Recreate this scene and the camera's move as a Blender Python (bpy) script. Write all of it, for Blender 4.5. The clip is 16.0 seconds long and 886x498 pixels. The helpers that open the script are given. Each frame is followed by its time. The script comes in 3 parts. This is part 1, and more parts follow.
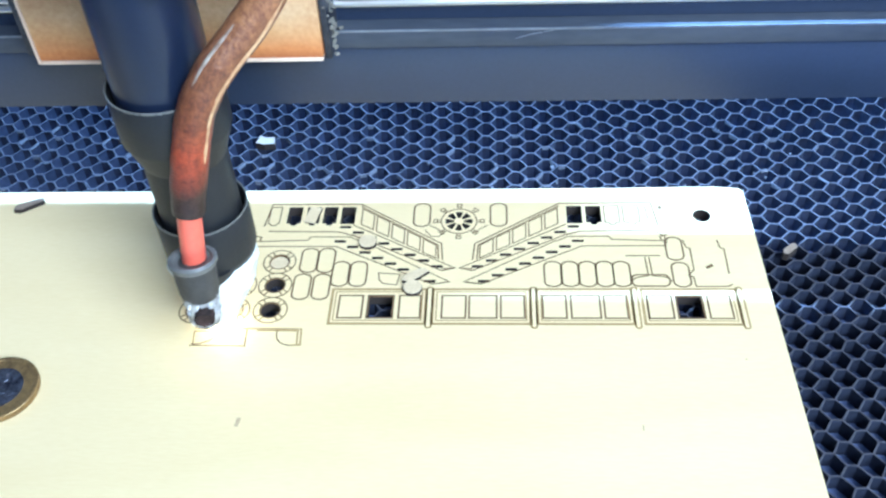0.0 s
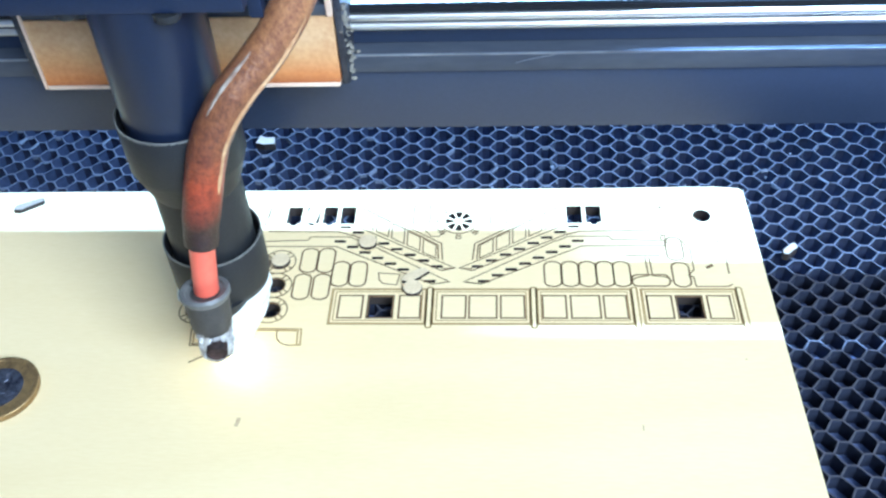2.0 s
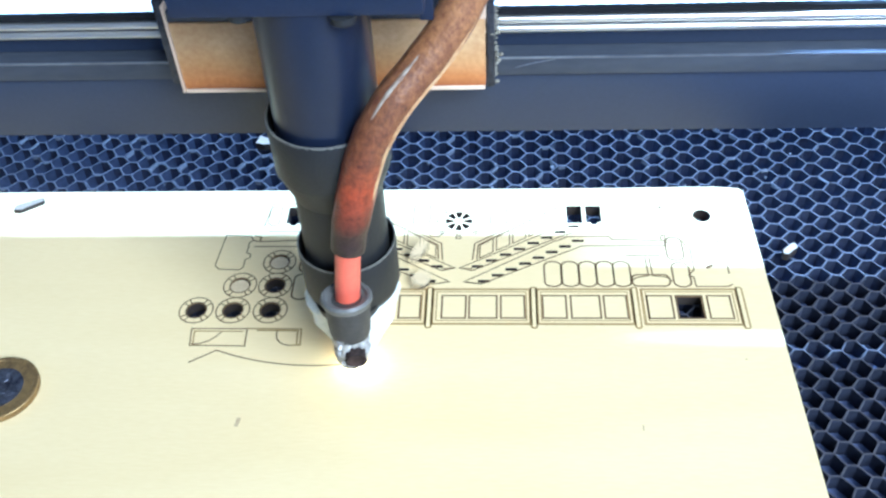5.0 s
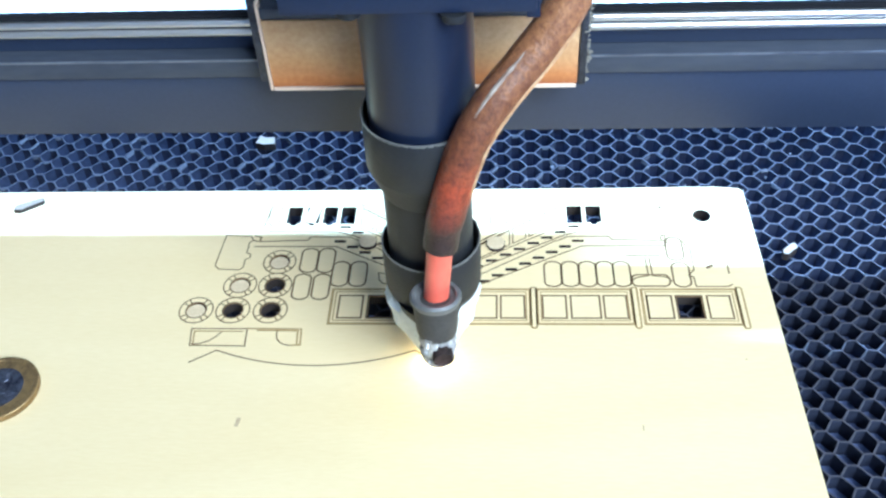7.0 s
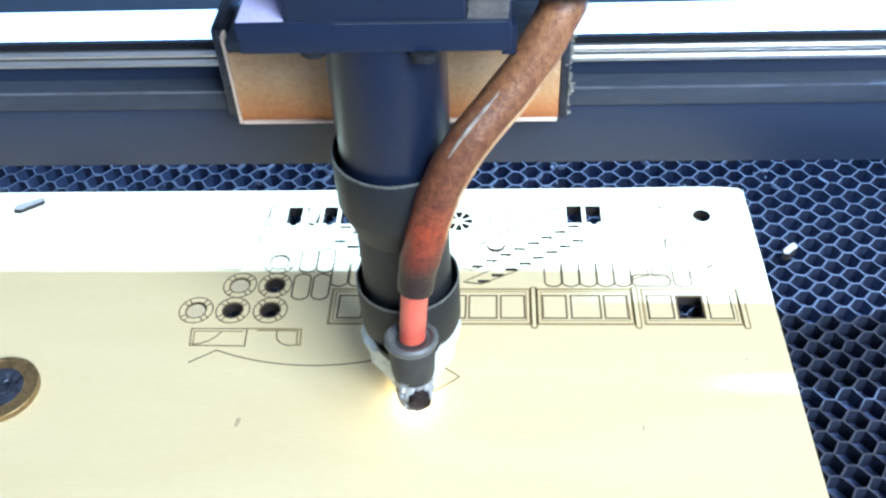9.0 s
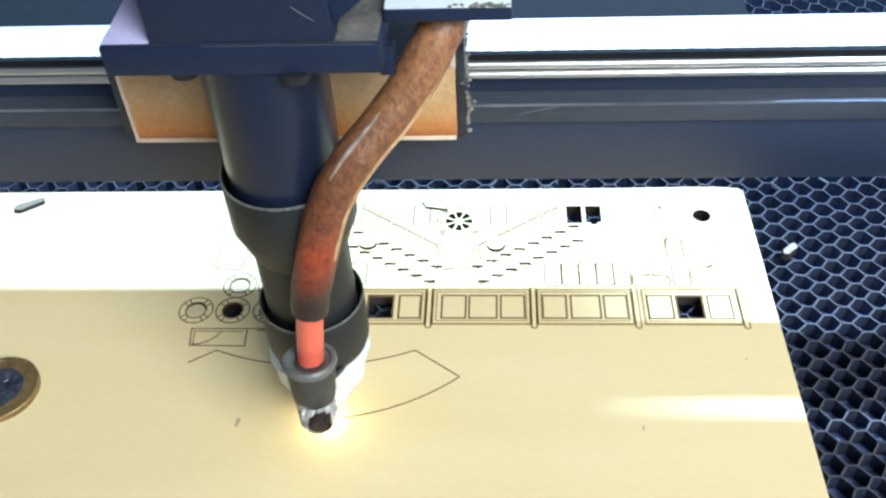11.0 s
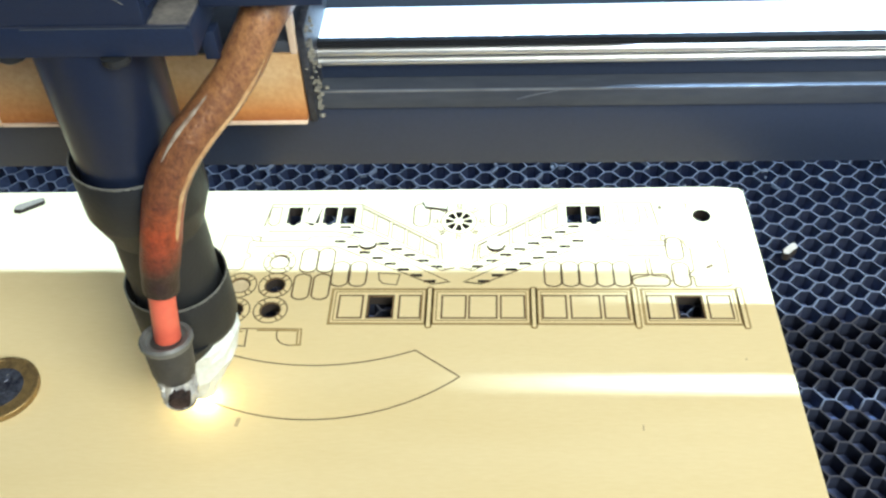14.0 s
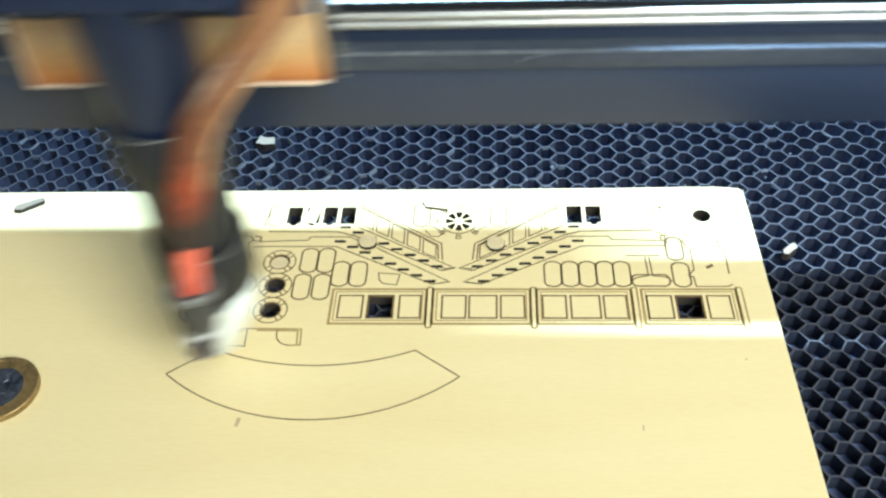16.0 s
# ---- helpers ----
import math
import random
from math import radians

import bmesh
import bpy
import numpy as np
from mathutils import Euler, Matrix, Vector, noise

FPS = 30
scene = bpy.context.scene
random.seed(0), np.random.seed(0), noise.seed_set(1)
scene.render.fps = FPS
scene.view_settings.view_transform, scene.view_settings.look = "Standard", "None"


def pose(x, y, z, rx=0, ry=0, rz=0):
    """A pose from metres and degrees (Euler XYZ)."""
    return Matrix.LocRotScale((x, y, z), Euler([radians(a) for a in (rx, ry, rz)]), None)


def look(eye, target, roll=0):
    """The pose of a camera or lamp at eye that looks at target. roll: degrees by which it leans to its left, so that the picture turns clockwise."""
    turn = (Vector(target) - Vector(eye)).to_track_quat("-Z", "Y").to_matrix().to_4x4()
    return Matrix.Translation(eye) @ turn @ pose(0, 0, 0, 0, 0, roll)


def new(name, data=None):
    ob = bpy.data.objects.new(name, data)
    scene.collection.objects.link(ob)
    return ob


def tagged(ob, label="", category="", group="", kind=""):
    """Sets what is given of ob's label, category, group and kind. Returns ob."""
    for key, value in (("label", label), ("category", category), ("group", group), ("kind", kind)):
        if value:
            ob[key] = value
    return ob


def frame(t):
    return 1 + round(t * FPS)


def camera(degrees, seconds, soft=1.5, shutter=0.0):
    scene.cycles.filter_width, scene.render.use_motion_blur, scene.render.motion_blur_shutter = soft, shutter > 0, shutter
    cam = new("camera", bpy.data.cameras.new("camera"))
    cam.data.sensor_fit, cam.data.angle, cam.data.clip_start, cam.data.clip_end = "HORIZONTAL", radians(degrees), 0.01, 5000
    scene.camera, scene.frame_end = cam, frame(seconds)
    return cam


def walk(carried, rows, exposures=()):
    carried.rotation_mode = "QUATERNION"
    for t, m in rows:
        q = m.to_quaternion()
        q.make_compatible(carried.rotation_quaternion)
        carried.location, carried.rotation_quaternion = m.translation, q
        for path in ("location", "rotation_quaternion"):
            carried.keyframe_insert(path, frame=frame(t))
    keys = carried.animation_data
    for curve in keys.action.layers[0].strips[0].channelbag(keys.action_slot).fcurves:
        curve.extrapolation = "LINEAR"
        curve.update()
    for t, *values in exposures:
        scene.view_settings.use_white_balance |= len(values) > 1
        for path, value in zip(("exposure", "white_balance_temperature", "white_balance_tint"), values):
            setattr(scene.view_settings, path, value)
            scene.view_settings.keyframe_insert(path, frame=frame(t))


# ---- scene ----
cam = camera(50.05, 16.0, soft=2.4, shutter=0.8)
CAM_POSE = pose(0.0, 0.0, 0.2263, 45.3166, 2.385, 2.2346)
walk(cam, [(0.0, CAM_POSE), (16.0, CAM_POSE)],
     exposures=[(0.0, 0.48, 4700, 5), (4.0, 0.41, 4850, 5), (7.0, 0.43, 4880, 5), (9.0, 0.39, 4880, 5), (12.0, -0.06, 6050, 1.5), (15.5, 0.10, 6200, -1.0), (16.0, 0.13, 6100, -4)])

# ---- light: cool strip lamp over the rear of the bed, warm daylight from a window behind ----
world = bpy.data.worlds.new("sky")
scene.world = world
world.use_nodes = True
wn = world.node_tree.nodes
sky = wn.new("ShaderNodeTexSky")
sky.sky_type, sky.sun_disc = "NISHITA", False
sky.sun_elevation, sky.sun_rotation = radians(40), radians(150)
wn["Background"].inputs["Strength"].default_value = 0.08
world.node_tree.links.new(sky.outputs[0], wn["Background"].inputs["Color"])


def area_lamp(name, m, sx, sy, watts, color):
    data = bpy.data.lights.new(name, "AREA")
    data.shape, data.size, data.size_y, data.energy, data.color = "RECTANGLE", sx, sy, watts, color
    ob = new(name, data)
    ob.matrix_world = m
    return ob


LAMP_Y, LAMP_Z = 0.30, 0.51
area_lamp("strip_lamp_light", look((0.09, LAMP_Y, LAMP_Z), (0.09, LAMP_Y - 0.02, 0)), 0.30, 0.012, 10.5, (0.52, 0.72, 1.0))
area_lamp("window_light", look((0.85, -0.76, 1.20), (0.85, 0.0, 1.20)), 1.1, 1.1, 76.0, (1.0, 0.97, 0.90))

# ---- materials ----
MM = Matrix.Diagonal((0.001, 0.001, 0.001, 1))


def material(name, color, rough=0.6, metal=0.0, color2=None, scale=60.0, fine=900.0, bump=0.0, spread=0.5, stretch=(1, 1, 1),
             coat=0.0, emit=None, emit_strength=0.0, rough2=None, transmission=0.0, random_value=0.0, spec=0.5):
    """Two noise scales mix colour and second colour; fine noise gives relief."""
    mat = bpy.data.materials.new(name)
    mat.use_nodes = True
    nt = mat.node_tree
    b = nt.nodes["Principled BSDF"]
    b.inputs["Metallic"].default_value = metal
    b.inputs["Roughness"].default_value = rough
    b.inputs["Coat Weight"].default_value = coat
    b.inputs["Specular IOR Level"].default_value = spec
    b.inputs["Transmission Weight"].default_value = transmission
    tc = nt.nodes.new("ShaderNodeTexCoord")
    mp = nt.nodes.new("ShaderNodeMapping")
    mp.inputs["Scale"].default_value = stretch
    nt.links.new(tc.outputs["Object"], mp.inputs["Vector"])
    n1 = nt.nodes.new("ShaderNodeTexNoise")
    n1.inputs["Scale"].default_value, n1.inputs["Detail"].default_value = scale, 6
    n2 = nt.nodes.new("ShaderNodeTexNoise")
    n2.inputs["Scale"].default_value, n2.inputs["Detail"].default_value = fine, 4
    for n in (n1, n2):
        nt.links.new(mp.outputs[0], n.inputs["Vector"])
    add = nt.nodes.new("ShaderNodeMath")
    add.operation = "MULTIPLY_ADD"
    add.inputs[1].default_value = 0.4
    nt.links.new(n2.outputs[0], add.inputs[0])
    mul = nt.nodes.new("ShaderNodeMath")
    mul.operation = "MULTIPLY"
    mul.inputs[1].default_value = 0.6
    nt.links.new(n1.outputs[0], mul.inputs[0])
    nt.links.new(mul.outputs[0], add.inputs[2])
    ramp = nt.nodes.new("ShaderNodeValToRGB")
    c2 = color2 or tuple(c * 0.7 for c in color)
    ramp.color_ramp.elements[0].position, ramp.color_ramp.elements[0].color = 0.5 - spread / 2, (*c2, 1)
    ramp.color_ramp.elements[1].position, ramp.color_ramp.elements[1].color = 0.5 + spread / 2, (*color, 1)
    nt.links.new(add.outputs[0], ramp.inputs[0])
    out = ramp.outputs[0]
    if random_value:
        info = nt.nodes.new("ShaderNodeObjectInfo")
        hsv = nt.nodes.new("ShaderNodeHueSaturation")
        mr = nt.nodes.new("ShaderNodeMapRange")
        mr.inputs["To Min"].default_value, mr.inputs["To Max"].default_value = 1 - random_value, 1 + random_value
        nt.links.new(info.outputs["Random"], mr.inputs["Value"])
        nt.links.new(mr.outputs[0], hsv.inputs["Value"])
        nt.links.new(out, hsv.inputs["Color"])
        out = hsv.outputs[0]
    nt.links.new(out, b.inputs["Base Color"])
    if rough2 is not None:
        mr2 = nt.nodes.new("ShaderNodeMapRange")
        mr2.inputs["To Min"].default_value, mr2.inputs["To Max"].default_value = rough, rough2
        nt.links.new(n1.outputs[0], mr2.inputs["Value"])
        nt.links.new(mr2.outputs[0], b.inputs["Roughness"])
    if bump:
        bp = nt.nodes.new("ShaderNodeBump")
        bp.inputs["Strength"].default_value, bp.inputs["Distance"].default_value = bump, 0.0004
        nt.links.new(n2.outputs[0], bp.inputs["Height"])
        nt.links.new(bp.outputs[0], b.inputs["Normal"])
    if emit:
        b.inputs["Emission Color"].default_value = (*emit, 1)
        b.inputs["Emission Strength"].default_value = emit_strength
    return mat


PLY = material("birch_plywood", (0.80, 0.655, 0.37), 0.62, color2=(0.71, 0.555, 0.275), scale=9, fine=240, spread=0.55, stretch=(1, 6, 1), bump=0.10)
PLY_EDGE = material("burnt_plywood_edge", (0.036, 0.024, 0.017), 0.85, color2=(0.012, 0.009, 0.007), scale=60, fine=700, stretch=(1, 1, 6))
KERF = material("scorched_kerf", (0.22, 0.14, 0.06), 0.9, color2=(0.085, 0.05, 0.022), scale=120, fine=900)
SCORCH = material("light_scorch", (0.43, 0.30, 0.12), 0.85, color2=(0.26, 0.165, 0.06), scale=160, fine=900)
PENCIL = material("brown_smudge", (0.56, 0.43, 0.25), 0.9, color2=(0.42, 0.3, 0.16), scale=300)
# cell walls take a darker tone than their top edges
COMB = material("dark_honeycomb_wall", (0.045, 0.053, 0.090), 0.6, metal=0.2, color2=(0.012, 0.015, 0.027), scale=60, fine=500, spread=0.5, rough2=0.7, bump=0.2, spec=0.3)
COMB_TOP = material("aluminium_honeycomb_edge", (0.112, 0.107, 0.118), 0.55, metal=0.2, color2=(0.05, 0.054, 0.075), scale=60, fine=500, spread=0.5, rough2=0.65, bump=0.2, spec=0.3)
TRAY = material("dark_tray", (0.13, 0.165, 0.32), 0.65, color2=(0.075, 0.098, 0.20), scale=90)
BLACK = material("black_anodised", (0.015, 0.024, 0.056), 0.42, color2=(0.008, 0.013, 0.032), scale=40, fine=1500, bump=0.06, rough2=0.58, spec=0.3)
TUBE = material("black_tube", (0.012, 0.018, 0.040), 0.25, color2=(0.006, 0.009, 0.021), scale=50, fine=1500, bump=0.05, rough2=0.4, spec=0.4)
RUBBER = material("dark_rubber", (0.020, 0.021, 0.023), 0.5, color2=(0.012, 0.013, 0.014), scale=90, fine=1200, bump=0.25, spec=0.35)
FACE = material("grey_beam_paint", (0.030, 0.041, 0.074), 0.28, color2=(0.019, 0.027, 0.052), scale=14, fine=900, bump=0.05, rough2=0.4, spec=0.55)
LEDGE = material("worn_ledge", (0.080, 0.090, 0.112), 0.42, metal=0.3, color2=(0.032, 0.040, 0.062), scale=45, fine=500, stretch=(0.3, 1, 1), rough2=0.6, spec=0.35)
PALE_METAL = material("pale_metal", (0.30, 0.33, 0.38), 0.4, metal=0.6, color2=(0.10, 0.11, 0.14), scale=60, fine=500, spread=0.35, stretch=(0.4, 1, 1))
RESIDUE = material("pale_residue", (0.17, 0.17, 0.185), 0.4, color2=(0.05, 0.058, 0.08), scale=300)
CHROME = material("steel_rail", (0.84, 0.83, 0.80), 0.34, metal=1.0, color2=(0.66, 0.65, 0.62), scale=30, fine=600, rough2=0.46, stretch=(0.15, 1, 1))
WHITE_TOP = material("brushed_aluminium", (0.85, 0.87, 0.9), 0.4, metal=0.2, color2=(0.7, 0.73, 0.77), scale=25, fine=900, stretch=(0.2, 2, 1))
BELT = material("timing_belt", (0.014, 0.015, 0.018), 0.85, scale=200, spec=0.12)
MDF = material("smoked_mdf", (0.74, 0.54, 0.30), 0.65, color2=(0.44, 0.25, 0.105), scale=45, fine=700, bump=0.12, spread=0.5)
FLANGE_TOP = material("dusty_flange_top", (0.032, 0.038, 0.066), 0.5, color2=(0.018, 0.022, 0.04), scale=60, fine=900, spread=0.4)
# lamp light on the flange top, put into the colour
LILAC = material("painted_lilac_light", (0.56, 0.52, 0.78), 0.4, color2=(0.36, 0.34, 0.52), scale=50)
DUST = material("grey_brown_dust", (0.17, 0.155, 0.14), 0.75, color2=(0.05, 0.048, 0.05), scale=150, fine=900, spread=0.35, bump=0.3)
SIDE = material("greasy_side_plate", (0.036, 0.039, 0.050), 0.45, color2=(0.005, 0.007, 0.014), scale=260, fine=900, spread=0.2, bump=0.5)
GRIME = material("greasy_grime", (0.26, 0.24, 0.19), 0.6, color2=(0.07, 0.065, 0.05), scale=300, fine=900)
MDF_EDGE = material("pale_mdf_edge", (0.82, 0.68, 0.52), 0.7, color2=(0.6, 0.42, 0.3), scale=90)
HOSE = material("smoked_hose", (0.45, 0.225, 0.092), 0.35, color2=(0.14, 0.052, 0.028), scale=650, fine=1500, spread=0.36, stretch=(1, 1, 0.7), coat=0.08, bump=0.6, rough2=0.55)
# painted highlights of the hose, one amber and one silvery
AMBER_SHEEN = material("amber_highlight", (0.58, 0.38, 0.19), 0.3, color2=(0.34, 0.17, 0.07), scale=180, fine=600, spread=0.3, coat=0.3)
SILVER_SHEEN = material("silvery_highlight", (0.42, 0.38, 0.31), 0.5, color2=(0.20, 0.14, 0.10), scale=200, fine=600, spread=0.25, coat=0.3)
CORAL = material("coral_tube", (0.74, 0.145, 0.085), 0.42, color2=(0.60, 0.10, 0.06), scale=120, fine=600, coat=0.2)
CLIP = material("grey_nozzle", (0.062, 0.058, 0.053), 0.55, color2=(0.024, 0.023, 0.022), scale=220, fine=900, bump=0.3)
RIM = material("grey_rim", (0.17, 0.17, 0.16), 0.45, color2=(0.085, 0.085, 0.08), scale=130, fine=900, bump=0.2)
FOIL = material("scuffed_metal", (0.78, 0.78, 0.75), 0.42, metal=0.2, color2=(0.10, 0.09, 0.08), scale=190, fine=600, spread=0.3, bump=0.4)
TIP = material("burnt_tip", (0.075, 0.048, 0.040), 0.85, color2=(0.018, 0.014, 0.013), scale=200, fine=900, spread=0.35, bump=0.3, spec=0.15)
CONE = material("white_tape", (0.80, 0.82, 0.78), 0.45, color2=(0.58, 0.62, 0.57), scale=110, fine=700, spread=0.3, bump=0.25)
BRASS = material("coin_ring", (0.36, 0.24, 0.09), 0.5, metal=0.6, color2=(0.13, 0.085, 0.04), scale=260, fine=900, spread=0.35, bump=0.2)
NICKEL = material("coin_core", (0.24, 0.25, 0.30), 0.36, metal=0.9, color2=(0.05, 0.05, 0.07), scale=260, fine=900, spread=0.2, bump=0.5)
CHIP = material("wood_chip", (0.34, 0.275, 0.21), 0.8, color2=(0.22, 0.17, 0.12), scale=250)
CHIP_PALE = material("pale_wood_chip", (0.74, 0.61, 0.37), 0.7, color2=(0.56, 0.43, 0.25), scale=250)
FLAME = material("laser_flame", (1, 0.8, 0.5), 0.5, emit=(1.0, 0.78, 0.42), emit_strength=90.0)
WALLP = material("room_wall", (0.30, 0.34, 0.42), 0.8, color2=(0.25, 0.29, 0.36), scale=3)
PANEL = material("navy_panel", (0.014, 0.017, 0.033), 0.5, color2=(0.007, 0.009, 0.018), scale=120, fine=500, spread=0.3)


def tint_by_height(mat, stops, wobble=0.004, scale=90.0):
    """Tints the colour by height on the part, smoke and heat stains included: stops of (metres, colour)."""
    nt = mat.node_tree
    b = nt.nodes["Principled BSDF"]
    old = b.inputs["Base Color"].links[0].from_socket
    tc = nt.nodes.new("ShaderNodeTexCoord")
    sep = nt.nodes.new("ShaderNodeSeparateXYZ")
    nt.links.new(tc.outputs["Object"], sep.inputs[0])
    ns = nt.nodes.new("ShaderNodeTexNoise")
    ns.inputs["Scale"].default_value, ns.inputs["Detail"].default_value = scale, 5
    nt.links.new(tc.outputs["Object"], ns.inputs["Vector"])
    ma = nt.nodes.new("ShaderNodeMath")
    ma.operation = "MULTIPLY_ADD"
    ma.inputs[1].default_value = wobble * 2
    nt.links.new(ns.outputs[0], ma.inputs[0])
    nt.links.new(sep.outputs["Z"], ma.inputs[2])
    lo, hi = stops[0][0] + wobble, stops[-1][0] + wobble
    mr = nt.nodes.new("ShaderNodeMapRange")
    mr.inputs["From Min"].default_value, mr.inputs["From Max"].default_value = lo, hi
    nt.links.new(ma.outputs[0], mr.inputs["Value"])
    ramp = nt.nodes.new("ShaderNodeValToRGB")
    el = ramp.color_ramp.elements
    el[0].position, el[0].color = 0.0, (*stops[0][1], 1)
    el[1].position, el[1].color = 1.0, (*stops[-1][1], 1)
    for z, c in stops[1:-1]:
        e = el.new((z + wobble - lo) / (hi - lo))
        e.color = (*c, 1)
    nt.links.new(mr.outputs[0], ramp.inputs[0])
    mix = nt.nodes.new("ShaderNodeMix")
    mix.data_type, mix.blend_type = "RGBA", "MULTIPLY"
    mix.inputs["Factor"].default_value = 1.0
    nt.links.new(old, mix.inputs["A"])
    nt.links.new(ramp.outputs[0], mix.inputs["B"])
    nt.links.new(mix.outputs["Result"], b.inputs["Base Color"])


tint_by_height(MDF, [(0.0865, (0.62, 0.30, 0.16)), (0.0895, (0.92, 0.55, 0.30)), (0.095, (1.0, 0.86, 0.70)), (0.101, (1, 1, 1)), (0.107, (0.95, 0.9, 0.85))], 0.0025, 60)
# hose: dark end, red band, then brown, paler towards the top
tint_by_height(HOSE, [(0.062, (0.055, 0.06, 0.15)), (0.070, (0.09, 0.07, 0.14)), (0.077, (0.66, 0.22, 0.20)), (0.083, (1.0, 0.34, 0.22)), (0.091, (0.56, 0.36, 0.32)), (0.1, (0.52, 0.42, 0.38)), (0.11, (0.66, 0.58, 0.52)), (0.12, (0.95, 0.92, 0.88))], 0.0012, 70)

# ---- mesh helpers, all in millimetres ----
def part(name, bm, mat, parent=None, label="", smooth=True):
    me = bpy.data.meshes.new(name)
    bm.transform(MM)
    bm.to_mesh(me)
    bm.free()
    me.materials.append(mat)
    if smooth:
        me.polygons.foreach_set("use_smooth", [True] * len(me.polygons))
        me.set_sharp_from_angle(angle=radians(35))
    ob = new(name, me)
    if parent:
        ob.parent = parent
    if label:
        ob["label"] = label
    return ob


def empty(name, x=0, y=0, z=0):
    ob = new(name)
    ob.empty_display_size = 0.01
    ob.location = (x / 1000, y / 1000, z / 1000)
    return ob


def box(x0, x1, y0, y1, z0, z1, bevel=0.4, bm=None):
    bm = bm or bmesh.new()
    made = bmesh.ops.create_cube(bm, size=1)
    bmesh.ops.transform(bm, matrix=Matrix.LocRotScale(((x0 + x1) / 2, (y0 + y1) / 2, (z0 + z1) / 2), None, (x1 - x0, y1 - y0, z1 - z0)), verts=made["verts"])
    if bevel:
        edges = list({e for v in made["verts"] for e in v.link_edges})
        bmesh.ops.bevel(bm, geom=edges, offset=bevel, segments=2, affect="EDGES", profile=0.6)
    return bm


def lathe(profile, x=0, y=0, segs=48, axis=None, bm=None, capped=True):
    """Turned body from (radius, height) pairs; axis tilts it about its origin."""
    bm = bm or bmesh.new()
    rings = []
    for r, z in profile:
        ring = []
        for i in range(segs):
            a = 2 * math.pi * i / segs
            p = Vector((r * math.cos(a), r * math.sin(a), z))
            if axis is not None:
                p = axis @ p
            ring.append(bm.verts.new(p + Vector((x, y, 0))))
        rings.append(ring)
    for a, b in zip(rings, rings[1:]):
        for i in range(segs):
            bm.faces.new((a[i], a[(i + 1) % segs], b[(i + 1) % segs], b[i]))
    if capped:
        bm.faces.new(rings[0][::-1])
        bm.faces.new(rings[-1])
    bmesh.ops.recalc_face_normals(bm, faces=bm.faces)
    return bm


def smooth_path(points, n):
    """Catmull-Rom through the points."""
    p = [Vector(q) for q in points]
    p = [2 * p[0] - p[1]] + p + [2 * p[-1] - p[-2]]
    out = []
    for i in range(1, len(p) - 2):
        for k in range(n):
            t = k / n
            a, b, c, d = p[i - 1:i + 3]
            out.append(0.5 * (2 * b + (c - a) * t + (2 * a - 5 * b + 4 * c - d) * t * t + (3 * b - a - 3 * c + d) * t ** 3))
    out.append(p[-2])
    return out


def pipe(points, radii, segs=28):
    bm = bmesh.new()
    rings = []
    side = Vector((1, 0, 0))
    for i, p in enumerate(points):
        d = (points[min(i + 1, len(points) - 1)] - points[max(i - 1, 0)]).normalized()
        u = (side - d * side.dot(d)).normalized()
        w = d.cross(u)
        r = radii[i] if isinstance(radii, list) else radii
        rings.append([bm.verts.new(p + (u * math.cos(a) + w * math.sin(a)) * r) for a in (2 * math.pi * k / segs for k in range(segs))])
    for a, b in zip(rings, rings[1:]):
        for i in range(segs):
            bm.faces.new((a[i], a[(i + 1) % segs], b[(i + 1) % segs], b[i]))
    bm.faces.new(rings[0][::-1])
    bm.faces.new(rings[-1])
    bmesh.ops.recalc_face_normals(bm, faces=bm.faces)
    return bm


BOARD_T = 4.0
LINE_Z = BOARD_T + 0.03


def strip(points, width, closed=False, bm=None, z0=BOARD_T - 0.5, z1=LINE_Z):
    """A burnt line along a plan polyline, a shallow bar let into the board."""
    bm = bm or bmesh.new()
    p = [Vector((q[0], q[1])) for q in points]
    n = len(p)
    left, right = [], []
    for i in range(n):
        a = p[i - 1] if (i or closed) else p[i] * 2 - p[i + 1]
        c = p[(i + 1) % n] if (i < n - 1 or closed) else p[i] * 2 - p[i - 1]
        d1, d2 = (p[i] - a).normalized(), (c - p[i]).normalized()
        n1, n2 = Vector((-d1.y, d1.x)), Vector((-d2.y, d2.x))
        m = n1 + n2
        m = n1 if m.length < 1e-4 else m.normalized()
        k = width / 2 / max(0.45, m.dot(n1))
        left.append(p[i] + m * k)
        right.append(p[i] - m * k)
    rows = [[bm.verts.new((q.x, q.y, z)) for q in side] for side, z in ((left, z1), (right, z1), (left, z0), (right, z0))]
    for i in range(n if closed else n - 1):
        j = (i + 1) % n
        bm.faces.new((rows[0][i], rows[1][i], rows[1][j], rows[0][j]))
        bm.faces.new((rows[2][i], rows[0][i], rows[0][j], rows[2][j]))
        bm.faces.new((rows[1][i], rows[3][i], rows[3][j], rows[1][j]))
    return bm


def circle(x, y, r, n=28, sx=1.0):
    return [(x + r * sx * math.cos(2 * math.pi * i / n), y + r * math.sin(2 * math.pi * i / n)) for i in range(n)]


def capsule(x, y, w, h, n=7):
    """Upright rounded slot outline, slightly flattened at its ends."""
    r = w / 2
    k = 0.72
    pts = [(x + r * math.cos(a), y + h / 2 - r * k + r * k * math.sin(a)) for a in (math.pi * i / n for i in range(n + 1))]
    pts += [(x + r * math.cos(a), y - h / 2 + r * k + r * k * math.sin(a)) for a in (math.pi + math.pi * i / n for i in range(n + 1))]
    return pts


def rect(x0, x1, y0, y1):
    return [(x0, y0), (x1, y0), (x1, y1), (x0, y1)]


